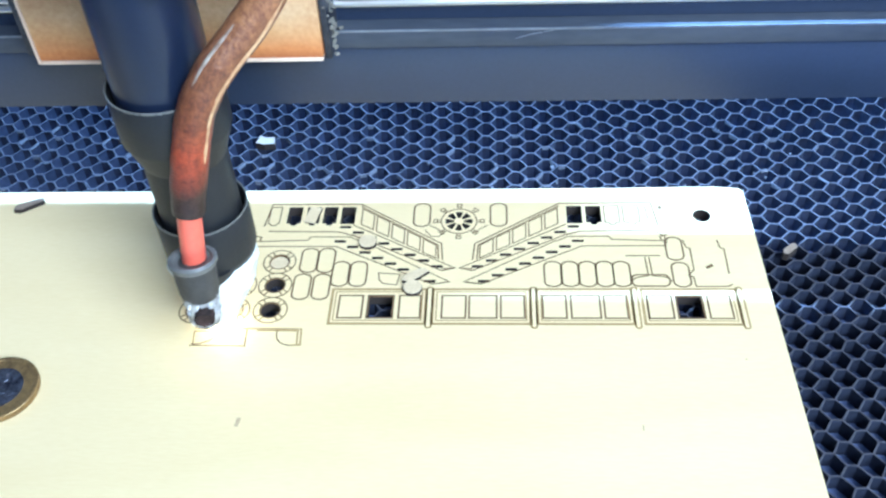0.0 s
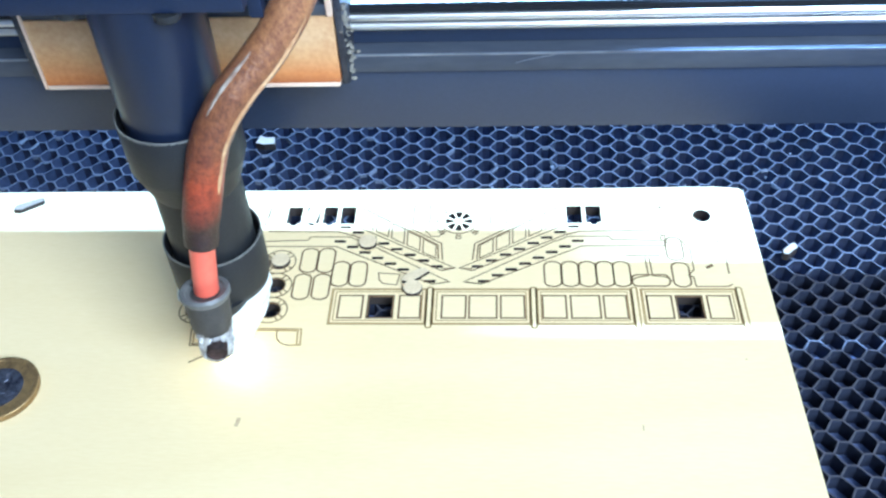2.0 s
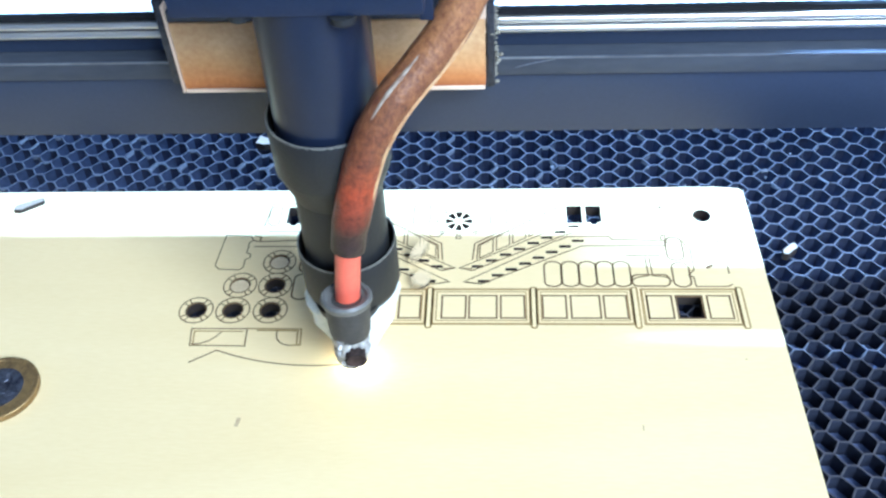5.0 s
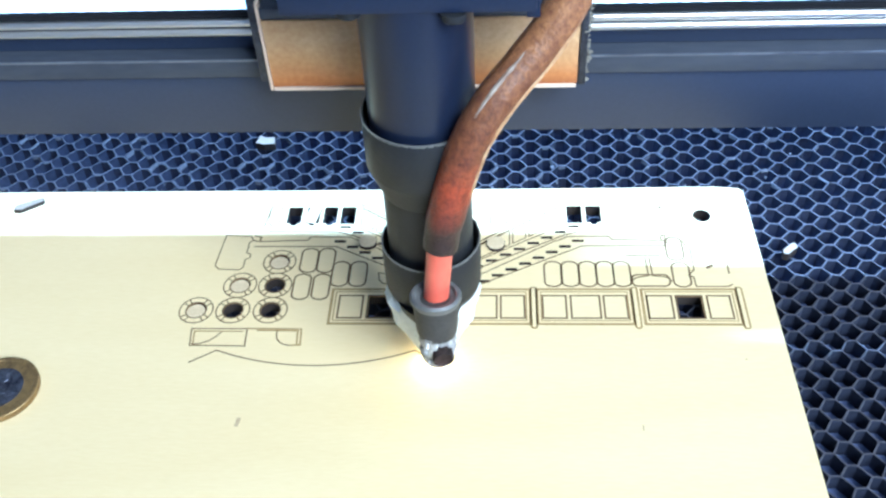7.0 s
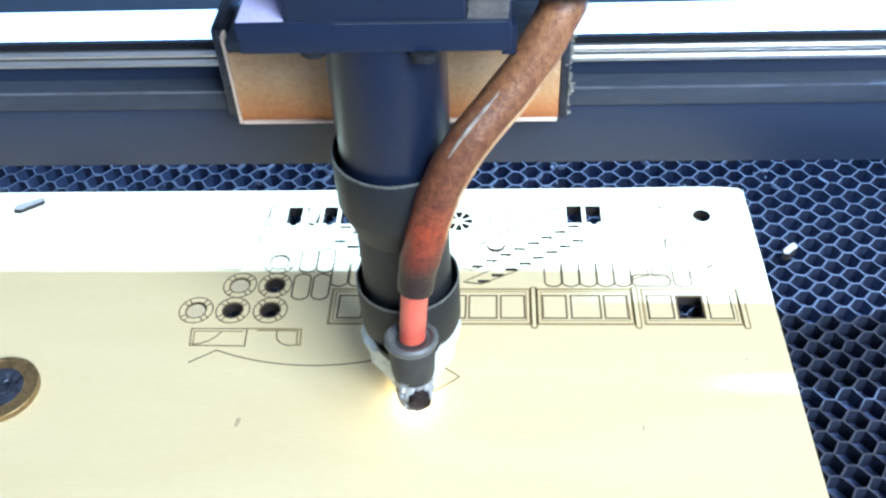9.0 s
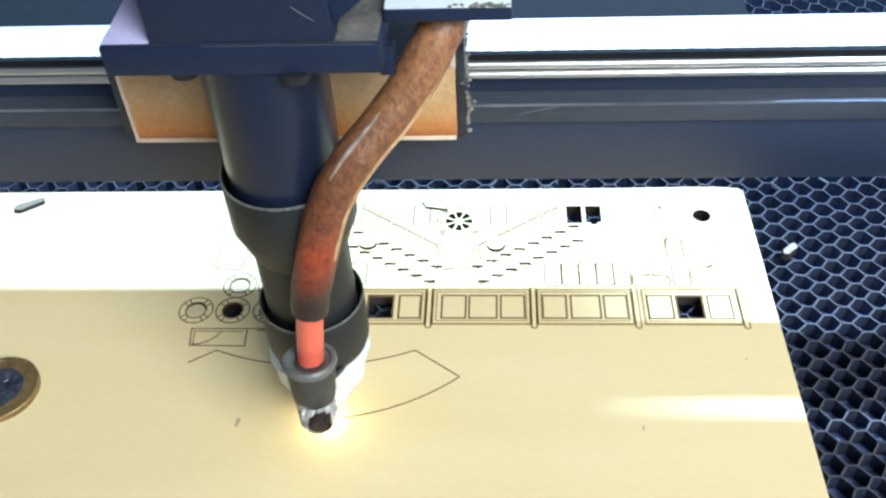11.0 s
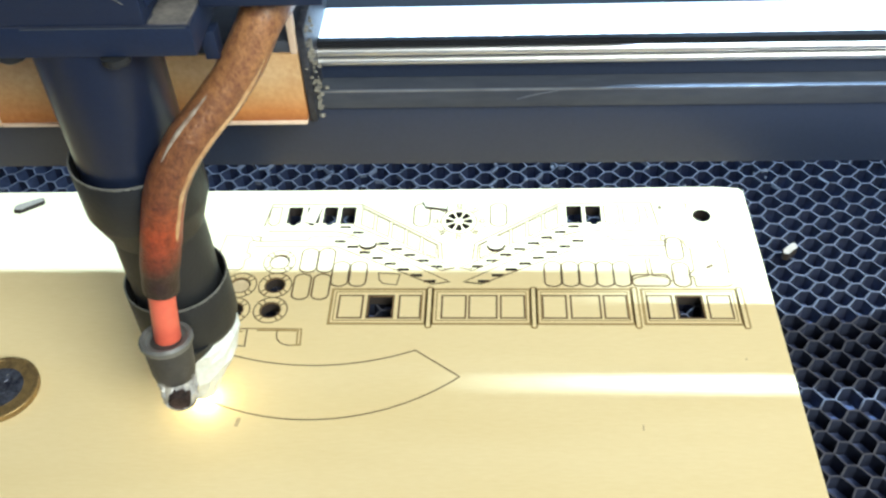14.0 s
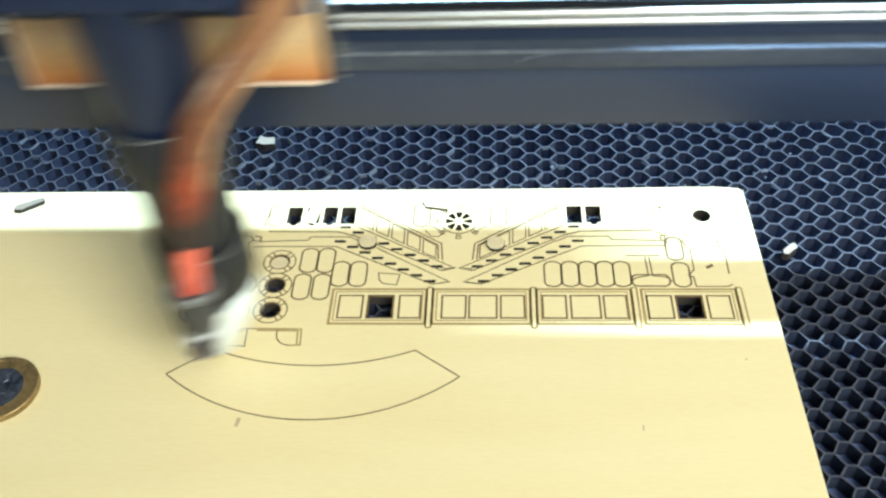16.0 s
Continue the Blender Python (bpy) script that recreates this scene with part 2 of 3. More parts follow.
def arc_points(p, m, q, n):
    """n+1 points of the circle arc from p over m to q."""
    (ax, ay), (bx, by), (cx, cy) = p, m, q
    d = 2 * (ax * (by - cy) + bx * (cy - ay) + cx * (ay - by))
    ux = ((ax * ax + ay * ay) * (by - cy) + (bx * bx + by * by) * (cy - ay) + (cx * cx + cy * cy) * (ay - by)) / d
    uy = ((ax * ax + ay * ay) * (cx - bx) + (bx * bx + by * by) * (ax - cx) + (cx * cx + cy * cy) * (bx - ax)) / d
    r = math.hypot(ax - ux, ay - uy)
    a0, a1 = math.atan2(ay - uy, ax - ux), math.atan2(cy - uy, cx - ux)
    if a1 - a0 > math.pi:
        a1 -= 2 * math.pi
    if a0 - a1 > math.pi:
        a1 += 2 * math.pi
    return [(ux + r * math.cos(a0 + (a1 - a0) * i / n), uy + r * math.sin(a0 + (a1 - a0) * i / n)) for i in range(n + 1)]


def slab(name, outline, holes, z0, z1, mat, parent=None):
    """A flat plate with holes that go through it, in millimetres."""
    cu = bpy.data.curves.new(name, "CURVE")
    cu.dimensions, cu.fill_mode, cu.extrude = "2D", "BOTH", (z1 - z0) / 2000
    for ring in [outline] + holes:
        sp = cu.splines.new("POLY")
        sp.points.add(len(ring) - 1)
        for q, pt in zip(ring, sp.points):
            pt.co = (q[0] / 1000, q[1] / 1000, 0, 1)
        sp.use_cyclic_u = True
    tmp = bpy.data.objects.new(name, cu)
    me = bpy.data.meshes.new_from_object(tmp)
    bpy.data.objects.remove(tmp)
    me.transform(Matrix.Translation((0, 0, (z0 + z1) / 2000)))
    me.name = name
    me.materials.clear()
    me.materials.append(mat)
    me.materials.append(PLY_EDGE)
    for poly in me.polygons:
        poly.material_index = 1 if abs(poly.normal.z) < 0.5 else 0
    ob = new(name, me)
    if parent:
        ob.parent = parent
    return ob


# ---- the laser's way over the board, in millimetres ----
PT_S, PT_B, PT_C, PT_D, PT_A = (-93.2, 176.0), (-85.5, 180.8), (-24.7, 181.1), (-11.1, 171.2), (-98.9, 171.7)
T_B, T_C, T_D, T_A, T_S = 1.405, 6.395, 7.771, 15.349, 15.92
TOP_ARC = arc_points(PT_B, (-54.0, 175.1), PT_C, 60)
LOW_ARC = arc_points(PT_D, (-55.4, 155.6), PT_A, 90)


def on_path(points, u):
    u = min(max(u, 0.0), 1.0) * (len(points) - 1)
    i = min(int(u), len(points) - 2)
    (ax, ay), (bx, by) = points[i], points[i + 1]
    return ax + (bx - ax) * (u - i), ay + (by - ay) * (u - i)


def laser_at(t):
    """Where the beam meets the board at t seconds."""
    early = [(0.0, -84.4, 190.0), (0.5, -90.4, 187.9), (0.56, -92.0, 183.0), (0.64, -93.2, 176.4), (0.7, -93.1, 176.1), (0.78, PT_S[0], PT_S[1])]
    if t < 0.78:
        for (t0, x0, y0), (t1, x1, y1) in zip(early, early[1:]):
            if t <= t1:
                u = (t - t0) / (t1 - t0)
                return x0 + (x1 - x0) * u, y0 + (y1 - y0) * u
    if t < T_B:
        return on_path([PT_S, PT_B], (t - 0.78) / (T_B - 0.78))
    if t < T_C:
        return on_path(TOP_ARC, (t - T_B) / (T_C - T_B))
    if t < T_D:
        return on_path([PT_C, PT_D], (t - T_C) / (T_D - T_C))
    if t < T_A:
        return on_path(LOW_ARC, (t - T_D) / (T_A - T_D))
    if t < T_S:
        return on_path([PT_A, PT_S], (t - T_A) / (T_S - T_A))
    u = ((t - T_S) / 0.08) ** 1.5
    return PT_S[0] + 10.8 * u, PT_S[1] + 3.0 * u


LASER_TIMES = sorted({round(i * 0.25, 3) for i in range(65)} | {0.5, 0.56, 0.64, 0.7, 0.78, T_B, T_B - 0.1, T_B + 0.1, T_C, T_C - 0.1, T_C + 0.1, T_D, T_D - 0.1,
                     T_D + 0.1, T_A, T_A - 0.1, T_A + 0.1, 15.85, T_S, 15.96, 16.0, 16.04})

# ---- setting ----
ROOM = (("wall_north", (-1600, 1600, 1500, 1600, -800, 1800)), ("wall_west", (-1700, -1600, -900, 1600, -800, 1800)), ("wall_east", (1600, 1700, -900, 1600, -800, 1800)),
        ("floor", (-1700, 1700, -900, 1600, -900, -800)), ("ceiling", (-1700, 1700, -900, 1600, 1800, 1900)),
        ("wall_south", (-1600, 290, -900, -800, -800, 1800)), ("wall_south_east", (1410, 1600, -900, -800, -800, 1800)),
        ("wall_below_window", (290, 1410, -900, -800, -800, 640)), ("wall_above_window", (290, 1410, -900, -800, 1760, 1800)))
for name, b in ROOM:
    tagged(part(name, box(*b, bevel=0), WALLP, smooth=False), "plain grey-blue surface of the room", "wall", kind="structure")
for name, b in (("cabinet_back", (-420, 420, 520, 535, -800, 190)), ("cabinet_side_west", (-435, -420, -120, 535, -800, 190)),
                ("cabinet_side_east", (420, 435, -120, 535, -800, 190)), ("cabinet_front", (-420, 420, -120, -105, -800, 20)), ("bed_tray", (-420, 420, -105, 520, -20, -6.4))):
    tagged(part(name, box(*b, bevel=1), PANEL if "tray" not in name else TRAY, smooth=False), "dark navy sheet metal panel of the cutter cabinet", "panel", kind="structure")


def bed_point(i, j):
    """Plan place of the stretched bed's lattice point in column i and row j, in millimetres."""
    u, v = i / 10, j / 10
    x = -21.03 + 56.36 * u - 0.77 * v + 0.08 * u * u + 1.34 * u * v - 5.97 * v * v + 0.05 * u ** 3 + 0.28 * u * u * v + 0.49 * u * v * v - 2.4 * v ** 3
    y = 283.54 + 0.10 * u + 73.83 * v + 0.17 * u * u + 0.05 * u * v + 5.10 * v * v - 0.02 * u ** 3 + 0.47 * u * u * v + 1.15 * u * v * v + 2.58 * v ** 3
    return x, y


def bed_corner(i, j):
    x, y = bed_point(i, j)
    q = Vector((i * 0.37, j * 0.51, 0.3))
    d = noise.noise_vector(q * 1.9) * 0.62 + noise.noise_vector(q * 0.45 + Vector((7, 3, 1))) * 0.55
    return x + d.x, y + d.y, 0.3 * d.z


def honeycomb():
    """A stretched aluminium honeycomb: each cell a six-sided ring of thin wall, slightly crushed and uneven."""
    wall, depth = 0.30, 6.0
    bed = tagged(empty("honeycomb_bed"), "bluish aluminium honeycomb cutting bed with uneven six-sided cells", "honeycomb bed", kind="structure")
    joined_v, joined_f = [], []
    film_v, film_f = [], []
    steps = ((0.74, 0.0), (0.26, 0.5), (-0.26, 0.5), (-0.74, 0.0), (-0.26, -0.5), (0.26, -0.5))
    for i in range(-40, 60):
        for k in range(-27, 22):
            j = k + (0.5 if i % 2 else 0.0)
            cx, cy = bed_point(i, j)
            if not (-240 < cx < (310 if cy > 320 else 180) and 55 < cy < 440):
                continue
            corners = [bed_corner(i + du, j + dv) for du, dv in steps]
            mx, my = sum(c[0] for c in corners) / 6, sum(c[1] for c in corners) / 6
            verts, faces = [], []
            for px, py, pz in corners:
                f = 1 - wall / math.hypot(px - mx, py - my)
                ix, iy = mx + (px - mx) * f, my + (py - my) * f
                verts += [(px, py, pz - 0.5), (ix, iy, pz - 0.5), (ix, iy, pz - 0.5 - depth)]
            for n in range(6):
                o, q = 3 * n, 3 * ((n + 1) % 6)
                faces += [(o, q, q + 1, o + 1), (o + 1, q + 1, q + 2, o + 2)]
            # melted residue that hangs on the walls of some cells beside the board's rear edge
            if 254 < cy < 300 and (i % 6 == 1 or noise.noise(Vector((i * 0.6, j * 0.6, 5))) > 0.22):
                for n in range(6):
                    if random.random() > 0.28:
                        continue
                    base, low = len(film_v), random.uniform(0.7, 2.2)
                    for m, z in ((n, -0.35), (n + 1, -0.35), (n + 1, -low), (n, -low * random.uniform(0.5, 1.0))):
                        px, py, pz = corners[m % 6]
                        g = 0.86 if z == -0.35 else 0.78
                        film_v.append((mx + (px - mx) * g, my + (py - my) * g, pz + z))
                    film_f.append((base, base + 1, base + 2, base + 3))
            if 89 < cx < 152 and 118 < cy < 298:
                me = bpy.data.meshes.new("cell")
                me.from_pydata([(a / 1000, b / 1000, c / 1000) for a, b, c in verts], [], faces)
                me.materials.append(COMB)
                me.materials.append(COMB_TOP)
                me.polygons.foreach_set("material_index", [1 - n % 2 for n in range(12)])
                new("cell", me).parent = bed
            else:
                o = len(joined_v)
                joined_v += verts
                joined_f += [tuple(v + o for v in f) for f in faces]
    me = bpy.data.meshes.new("far_cells")
    me.from_pydata([(a / 1000, b / 1000, c / 1000) for a, b, c in joined_v], [], joined_f)
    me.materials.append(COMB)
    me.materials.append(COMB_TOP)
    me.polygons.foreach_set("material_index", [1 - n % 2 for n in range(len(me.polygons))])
    ob = new("far_cells", me)
    ob.parent, ob["kind"] = bed, "stuff"
    me = bpy.data.meshes.new("melted_film")
    me.from_pydata([(a / 1000, b / 1000, c / 1000) for a, b, c in film_v], [], film_f)
    me.materials.append(RESIDUE)
    ob = new("melted_film", me)
    ob.parent, ob["kind"], ob["label"] = bed, "stuff", "pale melted film hanging in the cells"


honeycomb()

# ---- plywood board with its cut shapes ----
AXIS = -13.05          # mirror line of the drawing


def mirror(points):
    return [(2 * AXIS - x, y) for x, y in points]


board_thing = tagged(empty("plywood_board"), "pale birch plywood sheet with laser-cut ship parts, lying on the honeycomb", "plywood sheet")
holes = []


def window(x0, x1, y0=236.8, y1=245.4, tab=True):
    mid = (x0 + x1) / 2
    if not tab:
        return rect(x0, x1, y0, y1)
    return [(x0, y0 + 0.4), (mid - 1.2, y0 + 0.3), (mid - 0.8, y0 - 0.7), (mid + 0.9, y0 - 0.7), (mid + 1.2, y0 + 0.3), (x1, y0 + 0.4), (x1, y1), (x0, y1)]


for x0, x1 in ((-72.9, -67.9), (-66.3, -61.5), (-60.3, -55.5), (-54.1, -49.1), (23.8, 29.0), (30.3, 35.5)):
    holes.append(window(x0, x1, tab=x0 not in (-54.1, 23.8)))
for x0, x1 in ((-40.8, -32.9), (55.8, 63.6)):
    holes.append(rect(x0, x1, 194.1, 203.3))
for x, y in ((-71.9, 207.9), (-83.7, 197.1), (-71.7, 197.2), (-72.1, 218.5), (-83.4, 207.9), (-95.5, 197.1)):
    holes.append(circle(x, y, 3.2))
holes.append(circle(69.4, 240.3, 3.0))
for k in range(8):
    a0, a1 = 2 * math.pi * (k + 0.14) / 8 + 0.39, 2 * math.pi * (k + 0.86) / 8 + 0.39
    holes.append([(AXIS + 1.7 * math.cos(a), 238.0 + 1.7 * math.sin(a)) for a in (a0, a1)]
                 + [(AXIS + 4.7 * math.cos(a), 238.0 + 4.7 * math.sin(a)) for a in (a1, (a0 + a1) / 2, a0)])
for k in range(8):
    for x, y, dx, dy in ((-51.9, 235.2, 4.60, -2.70), (-53.0, 228.2, 4.46, -2.65)):
        cx, cy = x + dx * k, y + dy * k
        slot = rect(cx - 1.9, cx + 1.9, cy - 0.6, cy + 0.6)
        holes += [slot, mirror(slot)]
outline = [(-262, 20), (85.7, 20), (85.5, 252.6), (84.2, 254.2), (76, 255.2), (40, 254.7), (-60, 254.4), (-262, 254.0)]
slab("sheet", outline, holes, 0.0, BOARD_T, PLY, board_thing)


def cut(name, shapes, width=0.5, mat=KERF, label=""):
    """One cut part of the drawing: its closed and open lines as one mesh."""
    bm = bmesh.new()
    for pts, closed in shapes:
        strip(pts, width * 1.18, closed, bm)
    return part(name, bm, mat, board_thing, label, smooth=False)


# capsules
for x, y, w, h in ((-25.9, 241.2, 5.6, 11.6), (0.5, 241.2, 5.6, 11.6), (-62.3, 219.2, 5.5, 11.2), (-56.6, 219.2, 5.5, 11.2),
                   (-63.2, 207.3, 5.5, 11.2), (-56.8, 207.3, 5.5, 11.2), (-51.2, 213.0, 5.5, 11.2), (-45.3, 213.0, 5.5, 11.2),
                   (17.9, 212.9, 5.4, 11.2), (23.5, 212.9, 5.4, 11.2), (29.1, 212.9, 5.4, 11.2), (34.6, 212.9, 5.4, 11.2), (40.0, 212.9, 5.4, 11.2),
                   (58.8, 212.6, 5.4, 10.8), (58.1, 224.4, 5.4, 10.6)):
    cut("capsule_cut", [(capsule(x, y, w, h), True)])
cut("capsule_cut", [([(y, x) for x, y in capsule(210.0, 48.9, 5.0, 12.2)], True)])
# life rings with four bands
for x, y in ((-72.1, 218.5), (-83.4, 207.9), (-71.9, 207.9), (-95.5, 197.1), (-83.7, 197.1), (-71.7, 197.2)):
    shapes = [(circle(x, y, 5.35, 36), True), (circle(x, y, 3.3, 28), True)]
    for k in range(4):
        for d in (-0.2, 0.2):
            a = math.pi / 4 + math.pi / 2 * k + d
            shapes.append(([(x + 3.4 * math.cos(a), y + 3.4 * math.sin(a)), (x + 5.3 * math.cos(a), y + 5.3 * math.sin(a))], False))
    cut("life_ring_cut", shapes, 0.36)
# ship's wheel
shapes = [(circle(AXIS, 238.0, 6.1, 40), True)]
for k in range(8):
    a = math.pi / 4 * k
    for r0, r1, w in ((6.2, 7.4, 0.5), (7.4, 8.6, 0.8)):
        c, s_ = math.cos(a), math.sin(a)
        shapes.append(([(AXIS + r0 * c - w * s_, 238 + r0 * s_ + w * c), (AXIS + r1 * c - w * s_, 238 + r1 * s_ + w * c),
                        (AXIS + r1 * c + w * s_, 238 + r1 * s_ - w * c), (AXIS + r0 * c + w * s_, 238 + r0 * s_ - w * c)], False))
cut("ship_wheel_cut", shapes, 0.34)
cut("link_cut", [([(-23.0, 236.0), (-20.5, 234.3), (-18.4, 232.2), (-19.6, 230.4), (-22.4, 230.6), (-24.6, 233.8)], False)], 0.34)
cut("link_cut", [(mirror([(-23.0, 236.0), (-20.5, 234.3), (-18.4, 232.2)]), False)], 0.34)
# stairs on both sides
for flip in (False, True):
    f = mirror if flip else (lambda p: p)
    cut("handrail_cut", [(f([(-80.3, 235.6), (-79.0, 247.0), (-47.6, 246.9), (-18.6, 227.0), (-18.0, 219.2)]), False),
                         (f([(-47.4, 245.6), (-19.8, 226.4), (-19.4, 219.6)]), False), (f([(-78.4, 233.2), (-54.0, 232.8), (-49.0, 231.0)]), False)], 0.42)
    for k in range(5):
        x0 = -46.8 + 5.5 * k
        y_top = lambda x: 245.2 - 0.69 * (x + 46.8)
        y_low = lambda x: 236.6 - 0.62 * (x + 46.8)
        x1 = x0 + 4.4
        cut("baluster_panel_cut", [(f([(x0 + 0.1, y_low(x0)), (x0, y_top(x0) - 0.8), (x1, y_top(x1) - 0.8), (x1 + 0.1, y_low(x1))]), True)], 0.36)
    cut("stair_cut", [(f([(-49.6, 236.4), (-13.8, 215.6), (-18.0, 214.4), (-49.8, 231.6)]), False), (f([(-13.8, 215.6), (-18.0, 215.2)]), False)], 0.38)
    cut("stair_cut", [(f([(-45.7, 228.4), (-15.4, 209.4), (-21.0, 208.4), (-54.1, 225.7), (-82.0, 225.8)]), False),
                      (f([(-15.4, 209.4), (-9.0 - 12.0, 208.4)]), False),
                      (f([(-82.6, 228.6), (-80.5, 228.2), (-64.2, 228.8), (-63.2, 230.4), (-49.8, 230.3), (-45.7, 228.0)]), False),
                      (f([(-82.7, 231.0), (-80.2, 230.2), (-80.6, 228.3)]), False)], 0.38)
# window frames that still hold their wood
for x0, x1 in ((36.6, 41.6), (43.0, 48.4), (-79.2, -75.4)):
    cut("window_cut", [(window(x0, x1), True)], 0.34)
# railings with posts
for x0, x1 in ((-52.6, -22.5), (-20.3, 10.3), (12.5, 42.0), (45.3, 74.6)):
    cut("railing_cut", [(rect(x0, x1, 191.6, 206.1), True)], 0.75, SCORCH, "brown scorched outline of a railing")
    cut("railing_cut", [(rect(x0 + 1.2, x1 - 1.2, 193.0, 205.0), True)], 0.34, SCORCH)
    cut("post_cut", [(capsule(x1 + 1.1, 198.5, 1.7, 17.0), True)], 0.5, SCORCH)
for x0, x1 in ((-50.1, -42.6), (-40.9, -32.8), (-30.9, -24.2), (-17.4, -9.9), (-8.8, -0.2), (1.1, 8.5), (14.2, 21.5), (23.0, 32.0), (33.3, 40.3),
               (46.7, 54.3), (55.7, 63.7), (65.3, 72.3)):
    cut("pane_cut", [(rect(x0, x1, 194.0, 203.4), True)], 0.52)
# tall sheet with notches, boxes
cut("notched_sheet_cut", [([(-92.6, 231.2), (-93.6, 217.0), (-92.0, 215.2), (-85.0, 214.8), (-83.9, 216.2), (-84.0, 219.6), (-82.6, 220.4), (-82.6, 222.2),
                            (-84.0, 222.8), (-84.0, 227.8), (-82.7, 228.8), (-84.0, 230.8)], True)], 0.34)
cut("box_cut", [([(-77.6, 189.5), (-60.6, 189.3), (-60.1, 183.0), (-63.2, 182.8)], False), ([(-74.5, 188.8), (-61.6, 188.6), (-61.2, 183.2)], False)], 0.5, SCORCH)
cut("box_cut", [([(-93.5, 183.5), (-94.0, 188.4), (-78.6, 188.3)], False)], 0.4, SCORCH)
cut("box_cut", [(arc_points((-68.0, 188.5), (-66.9, 184.4), (-63.2, 182.8), 8), False)], 0.4)
cut("bracket_cut", [([(41.9, 221.1), (53.1, 221.1)], False), ([(48.1, 220.3), (48.4, 212.1), (44.2, 211.2), (42.6, 209.2)], False),
                    ([(49.4, 220.3), (49.7, 212.1), (54.1, 211.4), (55.6, 209.7)], False)], 0.4)
cut("bracket_cut", [([(55.6, 246.1), (64.8, 246.3), (64.6, 243.2)], False), ([(53.0, 232.6), (54.4, 231.5), (55.7, 229.8), (56.0, 226.6)], False)], 0.36)
cut("bracket_cut", [([(50.7, 245.3), (51.1, 238.7)], False)], 0.36)
cut("bracket_cut", [([(61.4, 228.5), (61.9, 225.2), (63.2, 224.4), (63.1, 214.6), (61.1, 212.4), (62.6, 211.4), (62.8, 207.4), (72.8, 207.4), (74.3, 208.4)], False)], 0.4)
cut("bracket_cut", [([(72.5, 228.4), (73.0, 224.9), (74.2, 224.2), (73.9, 212.9)], False)], 0.4)
cut("tab_cut", [([(-38.6, 213.4), (-38.2, 210.4), (-36.8, 208.6), (-32.4, 208.0), (-31.6, 212.8)], True)], 0.34)
cut("small_slot", [([(67.2, 215.6), (69.4, 216.8)], False)], 1.0)
cut("small_slot", [([(55.6, 243.6), (55.9, 245.2)], False)], 1.0)
for x, y, dx, dy in ((-73.9, 154.6, 0.25, 1.5), (73.0, 178.2, 0.3, 0.2), (40.4, 153.8, 0.02, 0.9)):
    cut("smudge", [([(x - dx, y - dy), (x + dx, y + dy)], False)], 1.0 if dy > 1 else 0.4, PENCIL)

# the lines that the laser burns during the clip: short kerf pieces
burnt = []


def burn(points, t0, t1, pieces):
    for k in range(pieces):
        a, b = k / pieces, (k + 1) / pieces
        pts = [on_path(points, a + (b - a) * i / 4) for i in range(5)]
        ob = part("burnt_line", strip(pts, 0.46), KERF, board_thing, smooth=False)
        burnt.append((ob, t0 + (t1 - t0) * (a + b) / 2))


burn([(-77.6, 189.4), (-84.4, 189.4)], -2, -1, 1)
burn([(-94.4, 182.7), (-77.2, 182.5), (-77.6, 189.4)], -2, -1, 1)
burn(arc_points((-94.0, 183.1), (-88.0, 185.0), (-85.2, 188.6), 8), -2, -1, 1)
burn([(-84.4, 189.4), (-95.1, 189.4), (-94.3, 182.7)], 0.0, 0.5, 5)
burn([PT_S, PT_B], 0.78, T_B, 5)
burn(TOP_ARC, T_B, T_C, 44)
burn([PT_C, PT_D], T_C, T_D, 12)
burn(LOW_ARC, T_D, T_A, 66)
burn([PT_A, PT_S], T_A, T_S, 5)

# ---- loose things on the board and the bed ----


def coin():
    ob = tagged(empty("coin", -147.0, 164.6, BOARD_T), "two-tone metal coin with brassy ring and dark core on the plywood", "coin")
    part("ring", lathe([(11.2, 0), (11.6, 0.25), (11.6, 2.0), (11.35, 2.25), (10.4, 2.3), (10.1, 2.05), (7.3, 2.05)], segs=72), BRASS, ob, "brassy outer ring")
    bm = lathe([(7.25, 0.2), (7.25, 2.08), (6.9, 2.12)], segs=56)
    for k in range(26):
        a, r = random.uniform(0, 6.28), random.uniform(0.5, 5.8)
        w = random.uniform(0.5, 1.6)
        lathe([(w, 2.1), (w * 0.9, 2.28), (w * 0.5, 2.36)], r * math.cos(a), r * math.sin(a), 8, bm=bm)
    part("core", bm, NICKEL, ob, "dark worn nickel core with relief")


coin()


def burn_sides(ob):
    ob.data.materials.append(PLY_EDGE)
    for poly in ob.data.polygons:
        poly.material_index = 1 if abs(poly.normal.z) < 0.6 else 0


def chip(name, x, y, z, pts, h, mat, label, turn=0, tilt=0):
    bm = bmesh.new()
    lo = [bm.verts.new((px, py, 0)) for px, py in pts]
    hi = [bm.verts.new((px * 0.94, py * 0.94, h)) for px, py in pts]
    bm.faces.new(lo[::-1])
    bm.faces.new(hi)
    for i in range(len(pts)):
        j = (i + 1) % len(pts)
        bm.faces.new((lo[i], lo[j], hi[j], hi[i]))
    ob = part(name, bm, mat, smooth=False)
    burn_sides(ob)
    ob.matrix_world = pose(x / 1000, y / 1000, z / 1000, tilt, 0, turn)
    return tagged(ob, label, "wood offcut")


